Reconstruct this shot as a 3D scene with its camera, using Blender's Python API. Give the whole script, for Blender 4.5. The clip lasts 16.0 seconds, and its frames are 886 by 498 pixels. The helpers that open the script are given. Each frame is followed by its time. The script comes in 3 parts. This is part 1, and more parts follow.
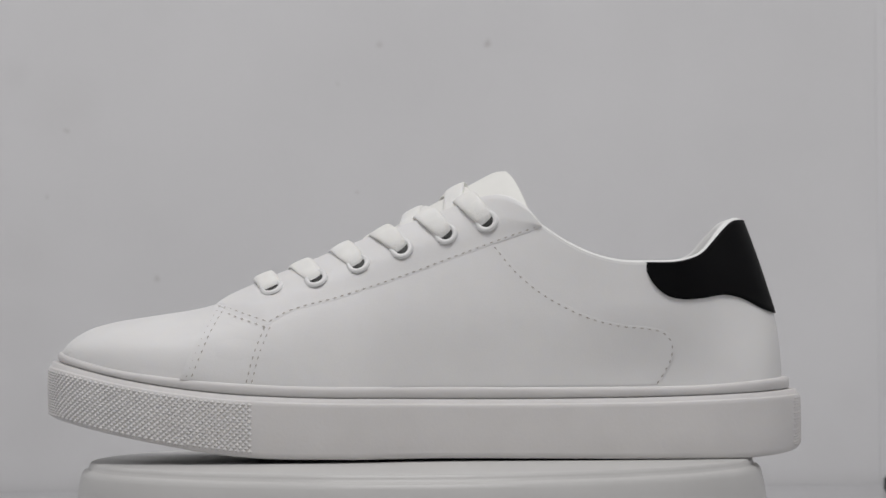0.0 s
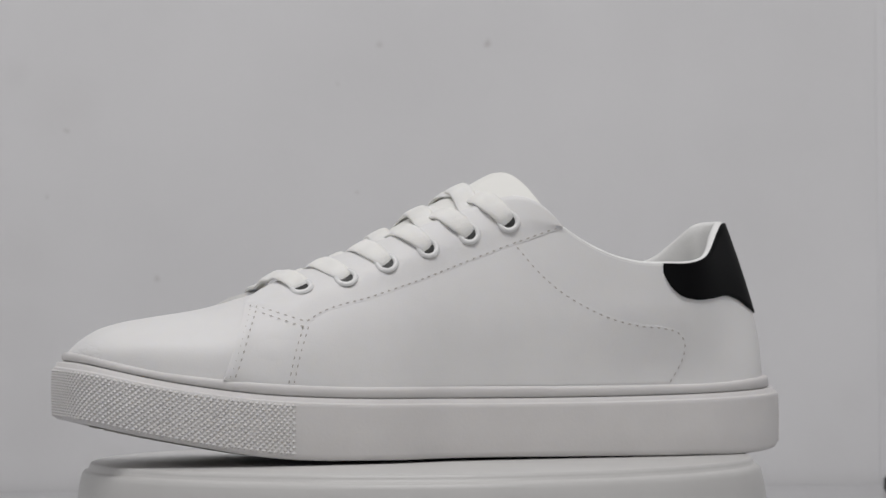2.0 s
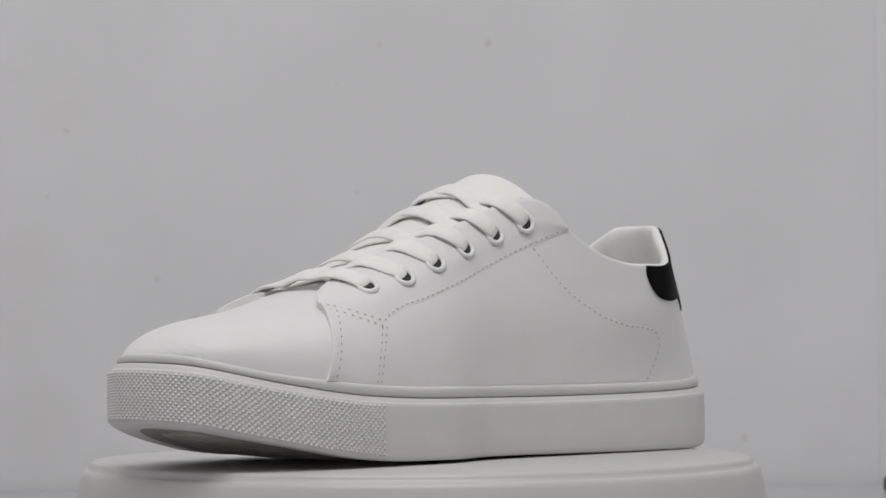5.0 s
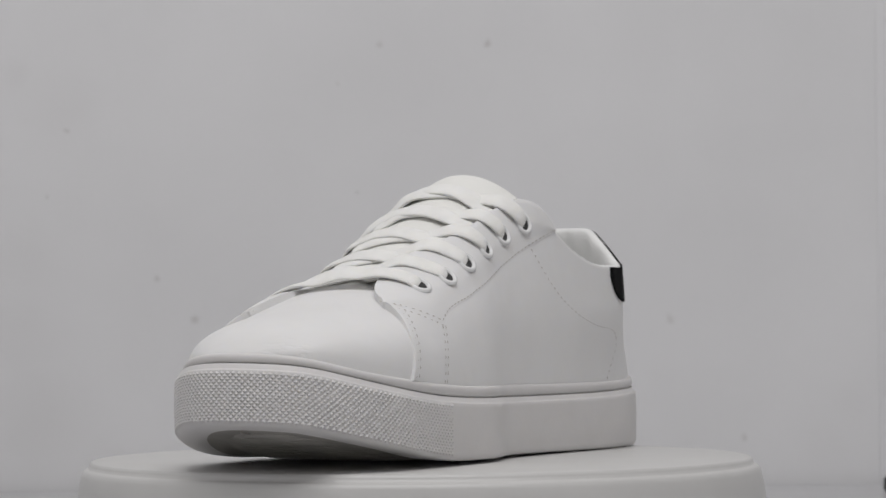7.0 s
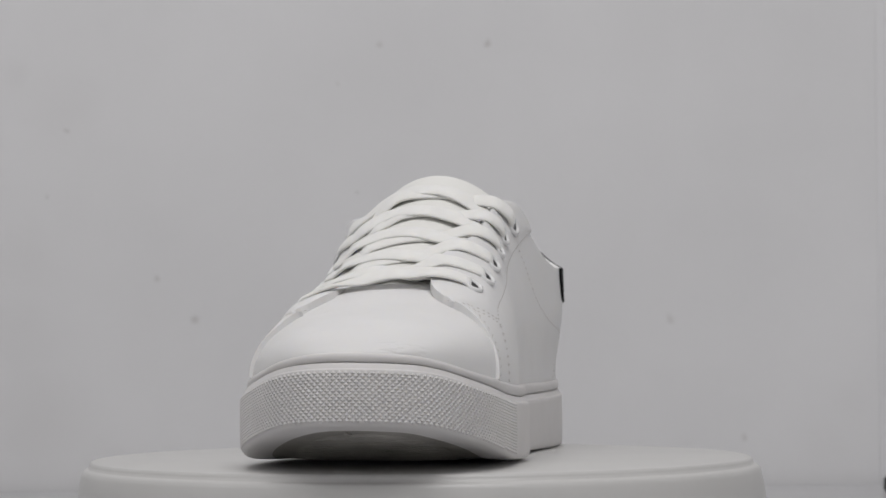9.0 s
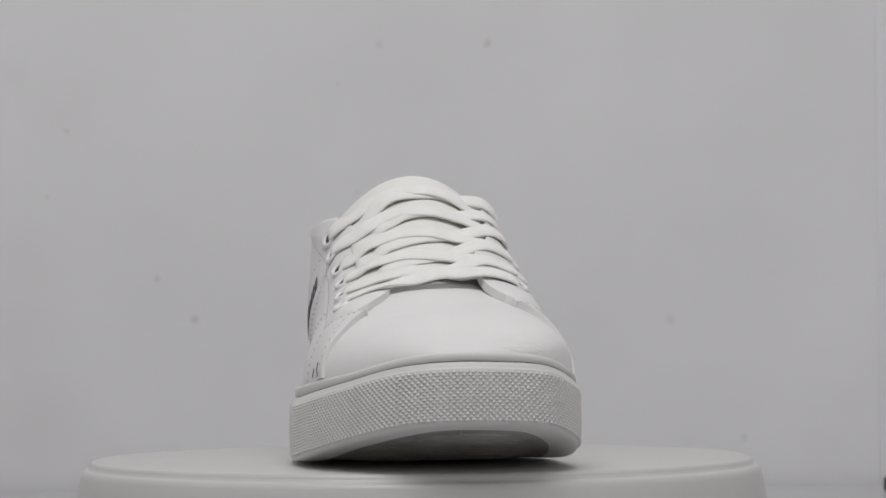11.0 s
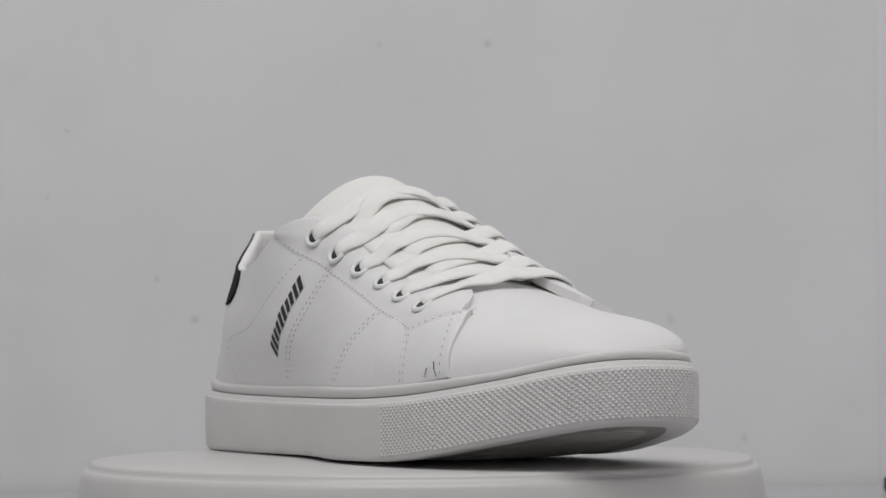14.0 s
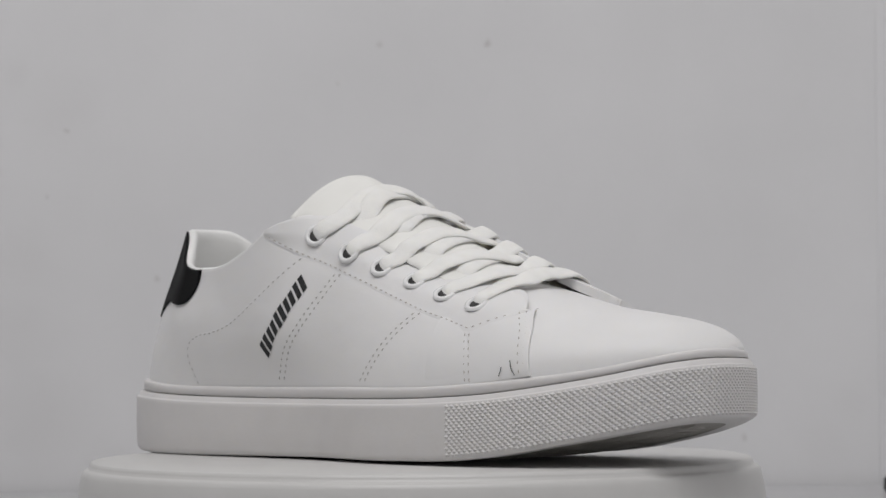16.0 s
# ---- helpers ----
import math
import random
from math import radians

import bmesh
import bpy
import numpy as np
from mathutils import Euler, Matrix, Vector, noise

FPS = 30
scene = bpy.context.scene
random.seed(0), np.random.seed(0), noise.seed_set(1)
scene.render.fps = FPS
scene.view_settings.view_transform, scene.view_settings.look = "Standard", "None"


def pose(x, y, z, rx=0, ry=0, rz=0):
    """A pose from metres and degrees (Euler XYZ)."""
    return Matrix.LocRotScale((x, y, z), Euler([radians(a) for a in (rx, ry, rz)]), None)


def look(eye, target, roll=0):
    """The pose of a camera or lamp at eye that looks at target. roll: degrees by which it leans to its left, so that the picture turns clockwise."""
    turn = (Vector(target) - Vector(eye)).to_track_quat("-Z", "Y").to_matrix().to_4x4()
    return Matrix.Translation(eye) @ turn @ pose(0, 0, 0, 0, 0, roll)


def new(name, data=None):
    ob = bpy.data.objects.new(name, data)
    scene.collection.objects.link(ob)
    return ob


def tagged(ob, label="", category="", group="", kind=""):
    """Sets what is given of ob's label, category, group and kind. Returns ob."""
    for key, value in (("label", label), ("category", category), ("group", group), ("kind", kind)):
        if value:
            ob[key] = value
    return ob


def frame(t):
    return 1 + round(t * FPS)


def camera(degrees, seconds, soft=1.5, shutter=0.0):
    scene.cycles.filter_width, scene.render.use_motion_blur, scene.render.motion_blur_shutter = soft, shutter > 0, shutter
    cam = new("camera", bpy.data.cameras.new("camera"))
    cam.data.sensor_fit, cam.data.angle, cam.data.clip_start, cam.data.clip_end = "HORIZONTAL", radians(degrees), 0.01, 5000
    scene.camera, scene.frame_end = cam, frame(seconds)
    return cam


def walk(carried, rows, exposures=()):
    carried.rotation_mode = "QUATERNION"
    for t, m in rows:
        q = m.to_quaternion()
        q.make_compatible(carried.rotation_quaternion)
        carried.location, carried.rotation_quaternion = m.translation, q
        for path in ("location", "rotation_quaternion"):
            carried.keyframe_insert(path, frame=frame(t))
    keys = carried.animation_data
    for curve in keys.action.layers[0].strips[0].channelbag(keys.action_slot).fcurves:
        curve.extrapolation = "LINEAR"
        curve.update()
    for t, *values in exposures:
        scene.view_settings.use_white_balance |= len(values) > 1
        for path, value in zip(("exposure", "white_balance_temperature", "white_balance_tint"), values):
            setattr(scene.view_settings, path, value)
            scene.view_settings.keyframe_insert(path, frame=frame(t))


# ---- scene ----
cam = camera(17.286, 16.0, soft=1.45)
cam.data.dof.use_dof, cam.data.dof.focus_distance, cam.data.dof.aperture_fstop = True, 1.10, 24.0
EYE = (0.00934, -1.1742, 0.0545)
AIM = look(EYE, (0.00934, 0.0, 0.0545 + 1.1742 * math.tan(radians(1.4243))), -0.468)
walk(cam, [(0.0, AIM), (16.0, AIM)], exposures=[(0.0, 0.0), (16.0, 0.0)])

# ---- light: one broad ceiling light in a small pale room ----
world = bpy.data.worlds.new("world")
scene.world = world
world.use_nodes = True
world.node_tree.nodes["Background"].inputs[0].default_value = (0.9, 0.95, 1.0, 1)
world.node_tree.nodes["Background"].inputs[1].default_value = 0.02


def area(name, eye, target, sx, sy, watts, colour):
    lamp = bpy.data.lights.new(name, "AREA")
    lamp.shape, lamp.size, lamp.size_y, lamp.energy, lamp.color = "RECTANGLE", sx, sy, watts, colour
    ob = new(name, lamp)
    ob.matrix_world = look(eye, target)
    return ob


area("ceiling_light", (-0.02, -0.71, 1.50), (0.0, 0.0, 0.0), 1.3, 0.62, 14.7, (1.0, 0.985, 0.985))


# ---- materials ----
def material(name, colour, rough=0.5, metal=0.0, mottling=0.05, mottle_scale=40.0, grain=0.15, grain_scale=900.0,
             sheen=0.0, spec=0.5, subsurface=0.0, wave=0.0):
    m = bpy.data.materials.new(name)
    m.use_nodes = True
    n, l = m.node_tree.nodes, m.node_tree.links
    b = n["Principled BSDF"]
    b.inputs["Roughness"].default_value, b.inputs["Metallic"].default_value = rough, metal
    b.inputs["Specular IOR Level"].default_value = spec
    b.inputs["Sheen Weight"].default_value = sheen
    if subsurface:
        b.inputs["Subsurface Weight"].default_value = subsurface
        b.inputs["Subsurface Scale"].default_value = 0.002
        b.inputs["Subsurface Radius"].default_value = (1.0, 0.9, 0.7)
    tc = n.new("ShaderNodeTexCoord")
    big = n.new("ShaderNodeTexNoise")
    big.inputs["Scale"].default_value, big.inputs["Detail"].default_value = mottle_scale, 5
    l.new(tc.outputs["Object"], big.inputs["Vector"])
    ramp = n.new("ShaderNodeMapRange")
    ramp.inputs["From Min"].default_value, ramp.inputs["From Max"].default_value = 0.3, 0.7
    ramp.inputs["To Min"].default_value, ramp.inputs["To Max"].default_value = 1 - mottling, 1 + mottling
    l.new(big.outputs["Fac"], ramp.inputs["Value"])
    mul = n.new("ShaderNodeVectorMath")
    mul.operation = "SCALE"
    mul.inputs[0].default_value = colour
    l.new(ramp.outputs[0], mul.inputs["Scale"])
    l.new(mul.outputs[0], b.inputs["Base Color"])
    fine = n.new("ShaderNodeTexNoise")
    fine.inputs["Scale"].default_value, fine.inputs["Detail"].default_value = grain_scale, 4
    l.new(tc.outputs["Object"], fine.inputs["Vector"])
    bump = n.new("ShaderNodeBump")
    bump.inputs["Strength"].default_value, bump.inputs["Distance"].default_value = grain, 0.0004
    l.new(fine.outputs["Fac"], bump.inputs["Height"])
    if wave:
        soft = n.new("ShaderNodeTexNoise")
        soft.inputs["Scale"].default_value, soft.inputs["Detail"].default_value = 38.0, 2
        l.new(tc.outputs["Object"], soft.inputs["Vector"])
        low = n.new("ShaderNodeBump")
        low.inputs["Strength"].default_value, low.inputs["Distance"].default_value = wave, 0.004
        l.new(soft.outputs["Fac"], low.inputs["Height"])
        l.new(low.outputs[0], bump.inputs["Normal"])
    l.new(bump.outputs[0], b.inputs["Normal"])
    return m


def wall_material():
    m = material("painted_wall", (0.735, 0.733, 0.745), 0.6, mottling=0.035, mottle_scale=7.0, grain=0.3, grain_scale=160.0)
    n, l = m.node_tree.nodes, m.node_tree.links
    b = n["Principled BSDF"]
    source = b.inputs["Base Color"].links[0].from_socket
    tc = n["Texture Coordinate"]
    # small scuffs, then broad faint darker patches, mostly at the left: (x, z, radius, strength)
    marks = ((-0.027, 0.216, 0.0030, 0.25), (0.036, 0.216, 0.0034, 0.35), (-0.135, 0.057, 0.0040, 0.3),
             (0.141, 0.055, 0.0040, 0.22), (-0.209, 0.167, 0.0022, 0.30), (-0.157, 0.081, 0.0026, 0.28),
             (0.183, -0.014, 0.0030, 0.30), (-0.221, 0.129, 0.0018, 0.3), (-0.051, 0.193, 0.0018, 0.3),
             (-0.040, 0.130, 0.0014, 0.5), (-0.212, 0.182, 0.034, 0.045), (-0.236, 0.092, 0.034, 0.06),
             (-0.225, 0.000, 0.045, 0.06), (-0.185, -0.03, 0.035, 0.05), (-0.24, 0.05, 0.04, 0.05), (0.23, -0.02, 0.02, 0.03),
             (-0.238, 0.200, 0.014, 0.04), (0.245, 0.005, 0.016, 0.03))
    noise_node = n.new("ShaderNodeTexNoise")
    noise_node.inputs["Scale"].default_value, noise_node.inputs["Detail"].default_value = 260.0, 3
    l.new(tc.outputs["Object"], noise_node.inputs["Vector"])
    wobble = n.new("ShaderNodeVectorMath")
    wobble.operation = "MULTIPLY_ADD"
    wobble.inputs[1].default_value = (0.006, 0.0, 0.006)
    l.new(noise_node.outputs["Color"], wobble.inputs[0])
    l.new(tc.outputs["Object"], wobble.inputs[2])
    total = None
    for x, z, r, k in marks:
        d = n.new("ShaderNodeVectorMath")
        d.operation = "DISTANCE"
        d.inputs[1].default_value = (x + 0.003, 0.0, z + 0.003)
        l.new(wobble.outputs[0], d.inputs[0])
        f = n.new("ShaderNodeMapRange")
        f.interpolation_type = "SMOOTHSTEP"
        f.inputs["From Min"].default_value, f.inputs["From Max"].default_value = 0.0, r
        f.inputs["To Min"].default_value, f.inputs["To Max"].default_value = k, 0.0
        l.new(d.outputs["Value"], f.inputs["Value"])
        if total is None:
            total = f.outputs[0]
        else:
            add = n.new("ShaderNodeMath")
            add.operation = "MAXIMUM"
            l.new(total, add.inputs[0])
            l.new(f.outputs[0], add.inputs[1])
            total = add.outputs[0]
    mix = n.new("ShaderNodeMix")
    mix.data_type = "RGBA"
    l.new(total, mix.inputs["Factor"])
    l.new(source, mix.inputs["A"])
    mix.inputs["B"].default_value = (0.24, 0.205, 0.18, 1)
    l.new(mix.outputs["Result"], b.inputs["Base Color"])
    return m


WALL = wall_material()
ROOM = material("room_paint", (0.82, 0.82, 0.82), 0.8, mottling=0.03, mottle_scale=3, grain=0.2, grain_scale=120)
FLOOR = material("floor_tiles", (0.42, 0.41, 0.40), 0.5, mottling=0.08, mottle_scale=4, grain=0.2, grain_scale=80)
TABLE = material("table_laminate", (0.52, 0.52, 0.53), 0.35, mottling=0.03, mottle_scale=12, grain=0.1, grain_scale=300)
PLASTIC = material("white_plastic", (0.57, 0.565, 0.555), 0.38, mottling=0.02, mottle_scale=30, grain=0.06, grain_scale=500)
LEATHER = material("white_synthetic_leather", (0.775, 0.77, 0.768), 0.5, mottling=0.012, mottle_scale=45, grain=0.10,
                   grain_scale=1400, subsurface=0.1, wave=0.22)


def creased(m, centre, reach):
    """Fine creases in a small worn patch round centre."""
    n, l = m.node_tree.nodes, m.node_tree.links
    tc, bump = n["Texture Coordinate"], n["Bump"]
    far = n.new("ShaderNodeVectorMath")
    far.operation = "DISTANCE"
    far.inputs[1].default_value = centre
    l.new(tc.outputs["Object"], far.inputs[0])
    patch = n.new("ShaderNodeMapRange")
    patch.interpolation_type = "SMOOTHSTEP"
    patch.inputs["From Min"].default_value, patch.inputs["From Max"].default_value = reach * 0.35, reach
    patch.inputs["To Min"].default_value, patch.inputs["To Max"].default_value = 1.0, 0.0
    l.new(far.outputs["Value"], patch.inputs["Value"])
    stretch = n.new("ShaderNodeMapping")
    stretch.inputs["Scale"].default_value = (420, 110, 620)
    l.new(tc.outputs["Object"], stretch.inputs["Vector"])
    lines = n.new("ShaderNodeTexNoise")
    lines.inputs["Scale"].default_value, lines.inputs["Detail"].default_value = 1.0, 3
    l.new(stretch.outputs[0], lines.inputs["Vector"])
    high = n.new("ShaderNodeMapRange")
    high.inputs["From Min"].default_value, high.inputs["From Max"].default_value = 0.52, 0.64
    l.new(lines.outputs["Fac"], high.inputs["Value"])
    both = n.new("ShaderNodeMath")
    both.operation = "MULTIPLY"
    l.new(high.outputs[0], both.inputs[0])
    l.new(patch.outputs[0], both.inputs[1])
    crease = n.new("ShaderNodeBump")
    crease.invert = True
    crease.inputs["Strength"].default_value, crease.inputs["Distance"].default_value = 0.3, 0.0005
    l.new(both.outputs[0], crease.inputs["Height"])
    l.new(bump.outputs[0], crease.inputs["Normal"])
    l.new(crease.outputs[0], n["Principled BSDF"].inputs["Normal"])


VAMP = material("white_worn_leather", (0.775, 0.77, 0.768), 0.5, mottling=0.012, mottle_scale=45, grain=0.10,
                grain_scale=1400, subsurface=0.1, wave=0.22)
creased(VAMP, (-0.1401, -0.0225, 0.0401), 0.014)
RUBBER = material("white_rubber", (0.67, 0.655, 0.65), 0.55, mottling=0.025, mottle_scale=60, grain=0.12, grain_scale=700,
                  subsurface=0.08)
# white tongue; the cream tint paints light bounced between the laces
TONGUE = material("bounce_tinted_white_leather", (0.83, 0.826, 0.795), 0.55, mottling=0.02, mottle_scale=50, grain=0.12, grain_scale=1300)
# sole underside: grime plus the shade beneath the shoe, put into the colour
TREAD = material("grimy_shaded_rubber", (0.35, 0.335, 0.31), 0.7, mottling=0.22, mottle_scale=50, grain=0.25, grain_scale=500)
LACE = material("white_cotton", (0.86, 0.855, 0.83), 0.85, mottling=0.03, mottle_scale=150, grain=0.45, grain_scale=1500,
                sheen=0.2, subsurface=0.1)


def knit(m):
    n, l = m.node_tree.nodes, m.node_tree.links
    tc, bump = n["Texture Coordinate"], n["Bump"]
    v = n.new("ShaderNodeTexVoronoi")
    v.inputs["Scale"].default_value = 1500.0
    l.new(tc.outputs["Object"], v.inputs["Vector"])
    w = n.new("ShaderNodeBump")
    w.inputs["Strength"].default_value, w.inputs["Distance"].default_value = 0.22, 0.0004
    w.invert = True
    l.new(v.outputs["Distance"], w.inputs["Height"])
    l.new(w.outputs[0], bump.inputs["Normal"])


knit(LACE)
LINING = material("white_lining", (0.84, 0.84, 0.83), 0.85, mottling=0.03, mottle_scale=70, grain=0.4, grain_scale=1800,
                  sheen=0.15)
# cream fabric, its tint strengthened to paint bounced light in the lace gaps
FOAM = material("cream_backing", (0.86, 0.845, 0.70), 0.85, mottling=0.04, mottle_scale=90, grain=0.3, grain_scale=1500)
BLACK = material("black_leather", (0.003, 0.003, 0.0035), 0.6, mottling=0.2, mottle_scale=60, grain=0.12, grain_scale=1500, spec=0.08)
INK = material("black_print", (0.015, 0.015, 0.017), 0.5, mottling=0.1, mottle_scale=200, grain=0.05)
# thread colour and the shade of its needle holes in one grey
THREAD = material("hole_shaded_thread", (0.46, 0.43, 0.40), 0.8, mottling=0.15, mottle_scale=400, grain=0.3, grain_scale=3000)
# white stitches painted grey in place of the shade in their grooves
SHADED_THREAD = material("groove_shaded_white_thread", (0.43, 0.42, 0.40), 0.8, mottling=0.1, mottle_scale=400, grain=0.3, grain_scale=3000)
ENAMEL = material("white_enamel", (0.80, 0.80, 0.80), 0.22, mottling=0.02, grain=0.02)
DARK = material("dark_plastic_and_hole_shade", (0.02, 0.02, 0.02), 0.5, mottling=0.1, grain=0.1)


# ---- mesh helpers ----
def mesh_object(name, verts, faces, mat, parent=None, label="", smooth=True, angle=None):
    me = bpy.data.meshes.new(name)
    me.from_pydata([tuple(map(float, v)) for v in verts], [], faces)
    bm = bmesh.new()
    bm.from_mesh(me)
    bmesh.ops.remove_doubles(bm, verts=bm.verts, dist=1e-6)
    bmesh.ops.recalc_face_normals(bm, faces=bm.faces)
    bm.to_mesh(me)
    bm.free()
    me.materials.append(mat)
    me.polygons.foreach_set("use_smooth", [smooth] * len(me.polygons))
    if angle is not None:
        me.set_sharp_from_angle(angle=radians(angle))
    ob = new(name, me)
    if parent is not None:
        ob.parent = parent
    if label:
        tagged(ob, label)
    return ob


def grid_faces(nu, nv, wrap_u=False, wrap_v=False, base=0):
    out = []
    for i in range(nu if wrap_u else nu - 1):
        for j in range(nv if wrap_v else nv - 1):
            a, b = i * nv + j, ((i + 1) % nu) * nv + j
            c, d = ((i + 1) % nu) * nv + (j + 1) % nv, i * nv + (j + 1) % nv
            out.append((base + a, base + b, base + c, base + d))
    return out


def lathe(profile, n=128):
    verts, nv = [], len(profile)
    for i in range(n):
        a = 2 * math.pi * i / n
        verts += [(r * math.cos(a), r * math.sin(a), z) for r, z in profile]
    return verts, grid_faces(n, nv, wrap_u=True)


def box(name, lo, hi, mat, parent=None, bevel=0.0, label=""):
    bm = bmesh.new()
    bmesh.ops.create_cube(bm, size=1.0)
    for v in bm.verts:
        v.co = Vector([lo[k] + (v.co[k] + 0.5) * (hi[k] - lo[k]) for k in range(3)])
    if bevel:
        bmesh.ops.bevel(bm, geom=bm.edges[:], offset=bevel, segments=3, affect="EDGES", profile=0.5)
    me = bpy.data.meshes.new(name)
    bm.to_mesh(me)
    bm.free()
    me.materials.append(mat)
    me.polygons.foreach_set("use_smooth", [bevel > 0] * len(me.polygons))
    if bevel:
        me.set_sharp_from_angle(angle=radians(40))
    ob = new(name, me)
    if parent is not None:
        ob.parent = parent
    if label:
        tagged(ob, label)
    return ob


def curve_of(xs, ys):
    xs, ys = np.array(xs, float), np.array(ys, float)
    slope = np.gradient(ys, xs)

    def f(x):
        x = np.clip(np.asarray(x, float), xs[0], xs[-1])
        i = np.clip(np.searchsorted(xs, x) - 1, 0, len(xs) - 2)
        h = xs[i + 1] - xs[i]
        t = (x - xs[i]) / h
        return ((2 * t**3 - 3 * t**2 + 1) * ys[i] + (t**3 - 2 * t**2 + t) * h * slope[i]
                + (3 * t**2 - 2 * t**3) * ys[i + 1] + (t**3 - t**2) * h * slope[i + 1])
    return f


def smooth_path(points, n):
    p = np.array(points, float)
    d = np.concatenate([[0], np.cumsum(np.linalg.norm(np.diff(p, axis=0), axis=1))])
    t = np.linspace(0, d[-1], n)
    return np.stack([curve_of(d, p[:, k])(t) for k in range(p.shape[1])], 1)


# ---- the room ----
TABLE_Z, WALL_Y = -0.042, 0.52
wall_north = box("wall_north", (-1.1, 0.0, -0.9), (0.262, 0.12, 1.5), WALL)
wall_north.location = (0, WALL_Y, 0)
tagged(wall_north, "pale grey painted wall with small scuffs behind the table", "wall", kind="structure")
pier = box("wall_pier", (0.262, WALL_Y - 0.0012, -0.9), (1.1, WALL_Y + 0.12, 1.5), WALL)
tagged(pier, "pale grey painted wall edge standing slightly proud", "wall", kind="structure")
for nm, lo, hi in (("wall_west", (-1.22, -1.7, -0.9), (-1.102, 0.64, 1.5)), ("wall_east", (1.102, -1.7, -0.9), (1.22, 0.64, 1.5)),
                   ("wall_south", (-1.1, -1.82, -0.9), (1.1, -1.702, 1.5))):
    tagged(box(nm, lo, hi, ROOM), "plain pale painted wall of the room", "wall", kind="structure")
tagged(box("ceiling", (-1.22, -1.82, 1.903), (1.22, 0.64, 2.0), ROOM), "plain white ceiling", "ceiling", kind="structure")
for nm, lo, hi in (("wall_upper_west", (-1.22, -1.7, 1.503), (-1.102, 0.64, 1.9)), ("wall_upper_east", (1.102, -1.7, 1.503), (1.22, 0.64, 1.9)),
                   ("wall_upper_north", (-1.1, WALL_Y, 1.503), (1.1, WALL_Y + 0.12, 1.9)),
                   ("wall_upper_south", (-1.1, -1.82, 1.503), (1.1, -1.702, 1.9))):
    tagged(box(nm, lo, hi, ROOM), "plain pale painted wall of the room", "wall", kind="structure")
tagged(box("floor", (-1.22, -1.82, -0.96), (1.22, 0.64, -0.902), FLOOR), "plain grey floor of the room", "floor", kind="structure")

table = new("table")
tagged(table, "white laminate table pushed against the wall", "table")
box("tabletop", (-0.8, -0.45, TABLE_Z - 0.03), (0.8, WALL_Y - 0.006, TABLE_Z), TABLE, table, 0.003)
for lx in (-0.74, 0.74):
    for ly in (-0.40, 0.46):
        box("leg", (lx - 0.025, ly - 0.025, -0.902), (lx + 0.025, ly + 0.025, TABLE_Z - 0.0305), TABLE, table, 0.003)

clip = new("cable_clip")
clip.location = (0.2585, 0.44, TABLE_Z)
tagged(clip, "small black plastic clip lying on the table", "clip")
box("body", (-0.006, -0.006, 0.0), (0.018, 0.006, 0.009), DARK, clip, 0.002)
box("lug", (-0.002, -0.004, 0.0092), (0.014, 0.004, 0.013), DARK, clip, 0.0015)

# ---- turntable ----
turntable = new("turntable")
turntable.location = (0, 0, TABLE_Z)
tagged(turntable, "round white plastic display turntable on the table", "turntable")
G = -TABLE_Z
prof = [(0.0, G), (0.1312, G), (0.1322, G - 0.0004), (0.1326, G - 0.0014), (0.1330, G - 0.0026), (0.1337, G - 0.0030),
        (0.1346, G - 0.0033), (0.1354, G - 0.0041), (0.1359, G - 0.0056), (0.1367, G - 0.0090), (0.1385, G - 0.020),
        (0.1398, 0.006), (0.1392, 0.0045), (0.130, 0.004), (0.0, 0.004)]
v, f = lathe(prof, 160)
mesh_object("platter", v, f, PLASTIC, turntable, "white plastic platter with a stepped rim", angle=50)
v, f = lathe([(0.0, 0.0), (0.120, 0.0), (0.122, 0.001), (0.122, 0.0036), (0.0, 0.0036)], 96)
mesh_object("foot_ring", v, f, DARK, turntable, "dark rubber foot ring", angle=40)

# ---- the shoe: toe towards -x, medial side -y, millimetres below ----
MM = 0.001
shoe = new("sneaker")
tagged(shoe, "white low-top leather sneaker with black heel tab", "sneaker")
OUTLINE = np.array([(-141.9, 22.0), (-150.0, 4.8), (-148.0, -14.5), (-144.1, -31.4), (-129.4, -41.3), (-106.2, -49.8), (-74.8, -50.9),
                    (-50.0, -49.6), (-33.0, -49.4), (-22.0, -48.6), (-8.0, -42.4), (5.0, -39.4), (30.0, -39.0), (62.0, -40.4),
                    (101.4, -41.8), (133.1, -35.9), (149.7, -19.3), (153.8, 3.0), (146.0, 23.3), (121.3, 34.3), (98.0, 38.2),
                    (72.0, 39.6), (46.0, 40.2), (26.0, 41.6), (10.0, 45.2), (-6.0, 51.0), (-20.0, 54.0), (-45.0, 55.4), (-70.0, 54.0),
                    (-92.4, 50.6), (-121.4, 37.5)])
# the upper above the sole keeps a straighter waist: (x, half width) on each side
WAIST = {-1: ((-90, -50, -25, 0, 25, 50, 75, 95), (1.0, 1.0, 1.0, 1.05, 1.06, 1.05, 1.03, 1.0)),
         1: ((-90, -50, -25, 0, 25, 50, 75, 95), (0.98, 0.94, 0.95, 0.99, 1.08, 1.09, 1.04, 1.0))}


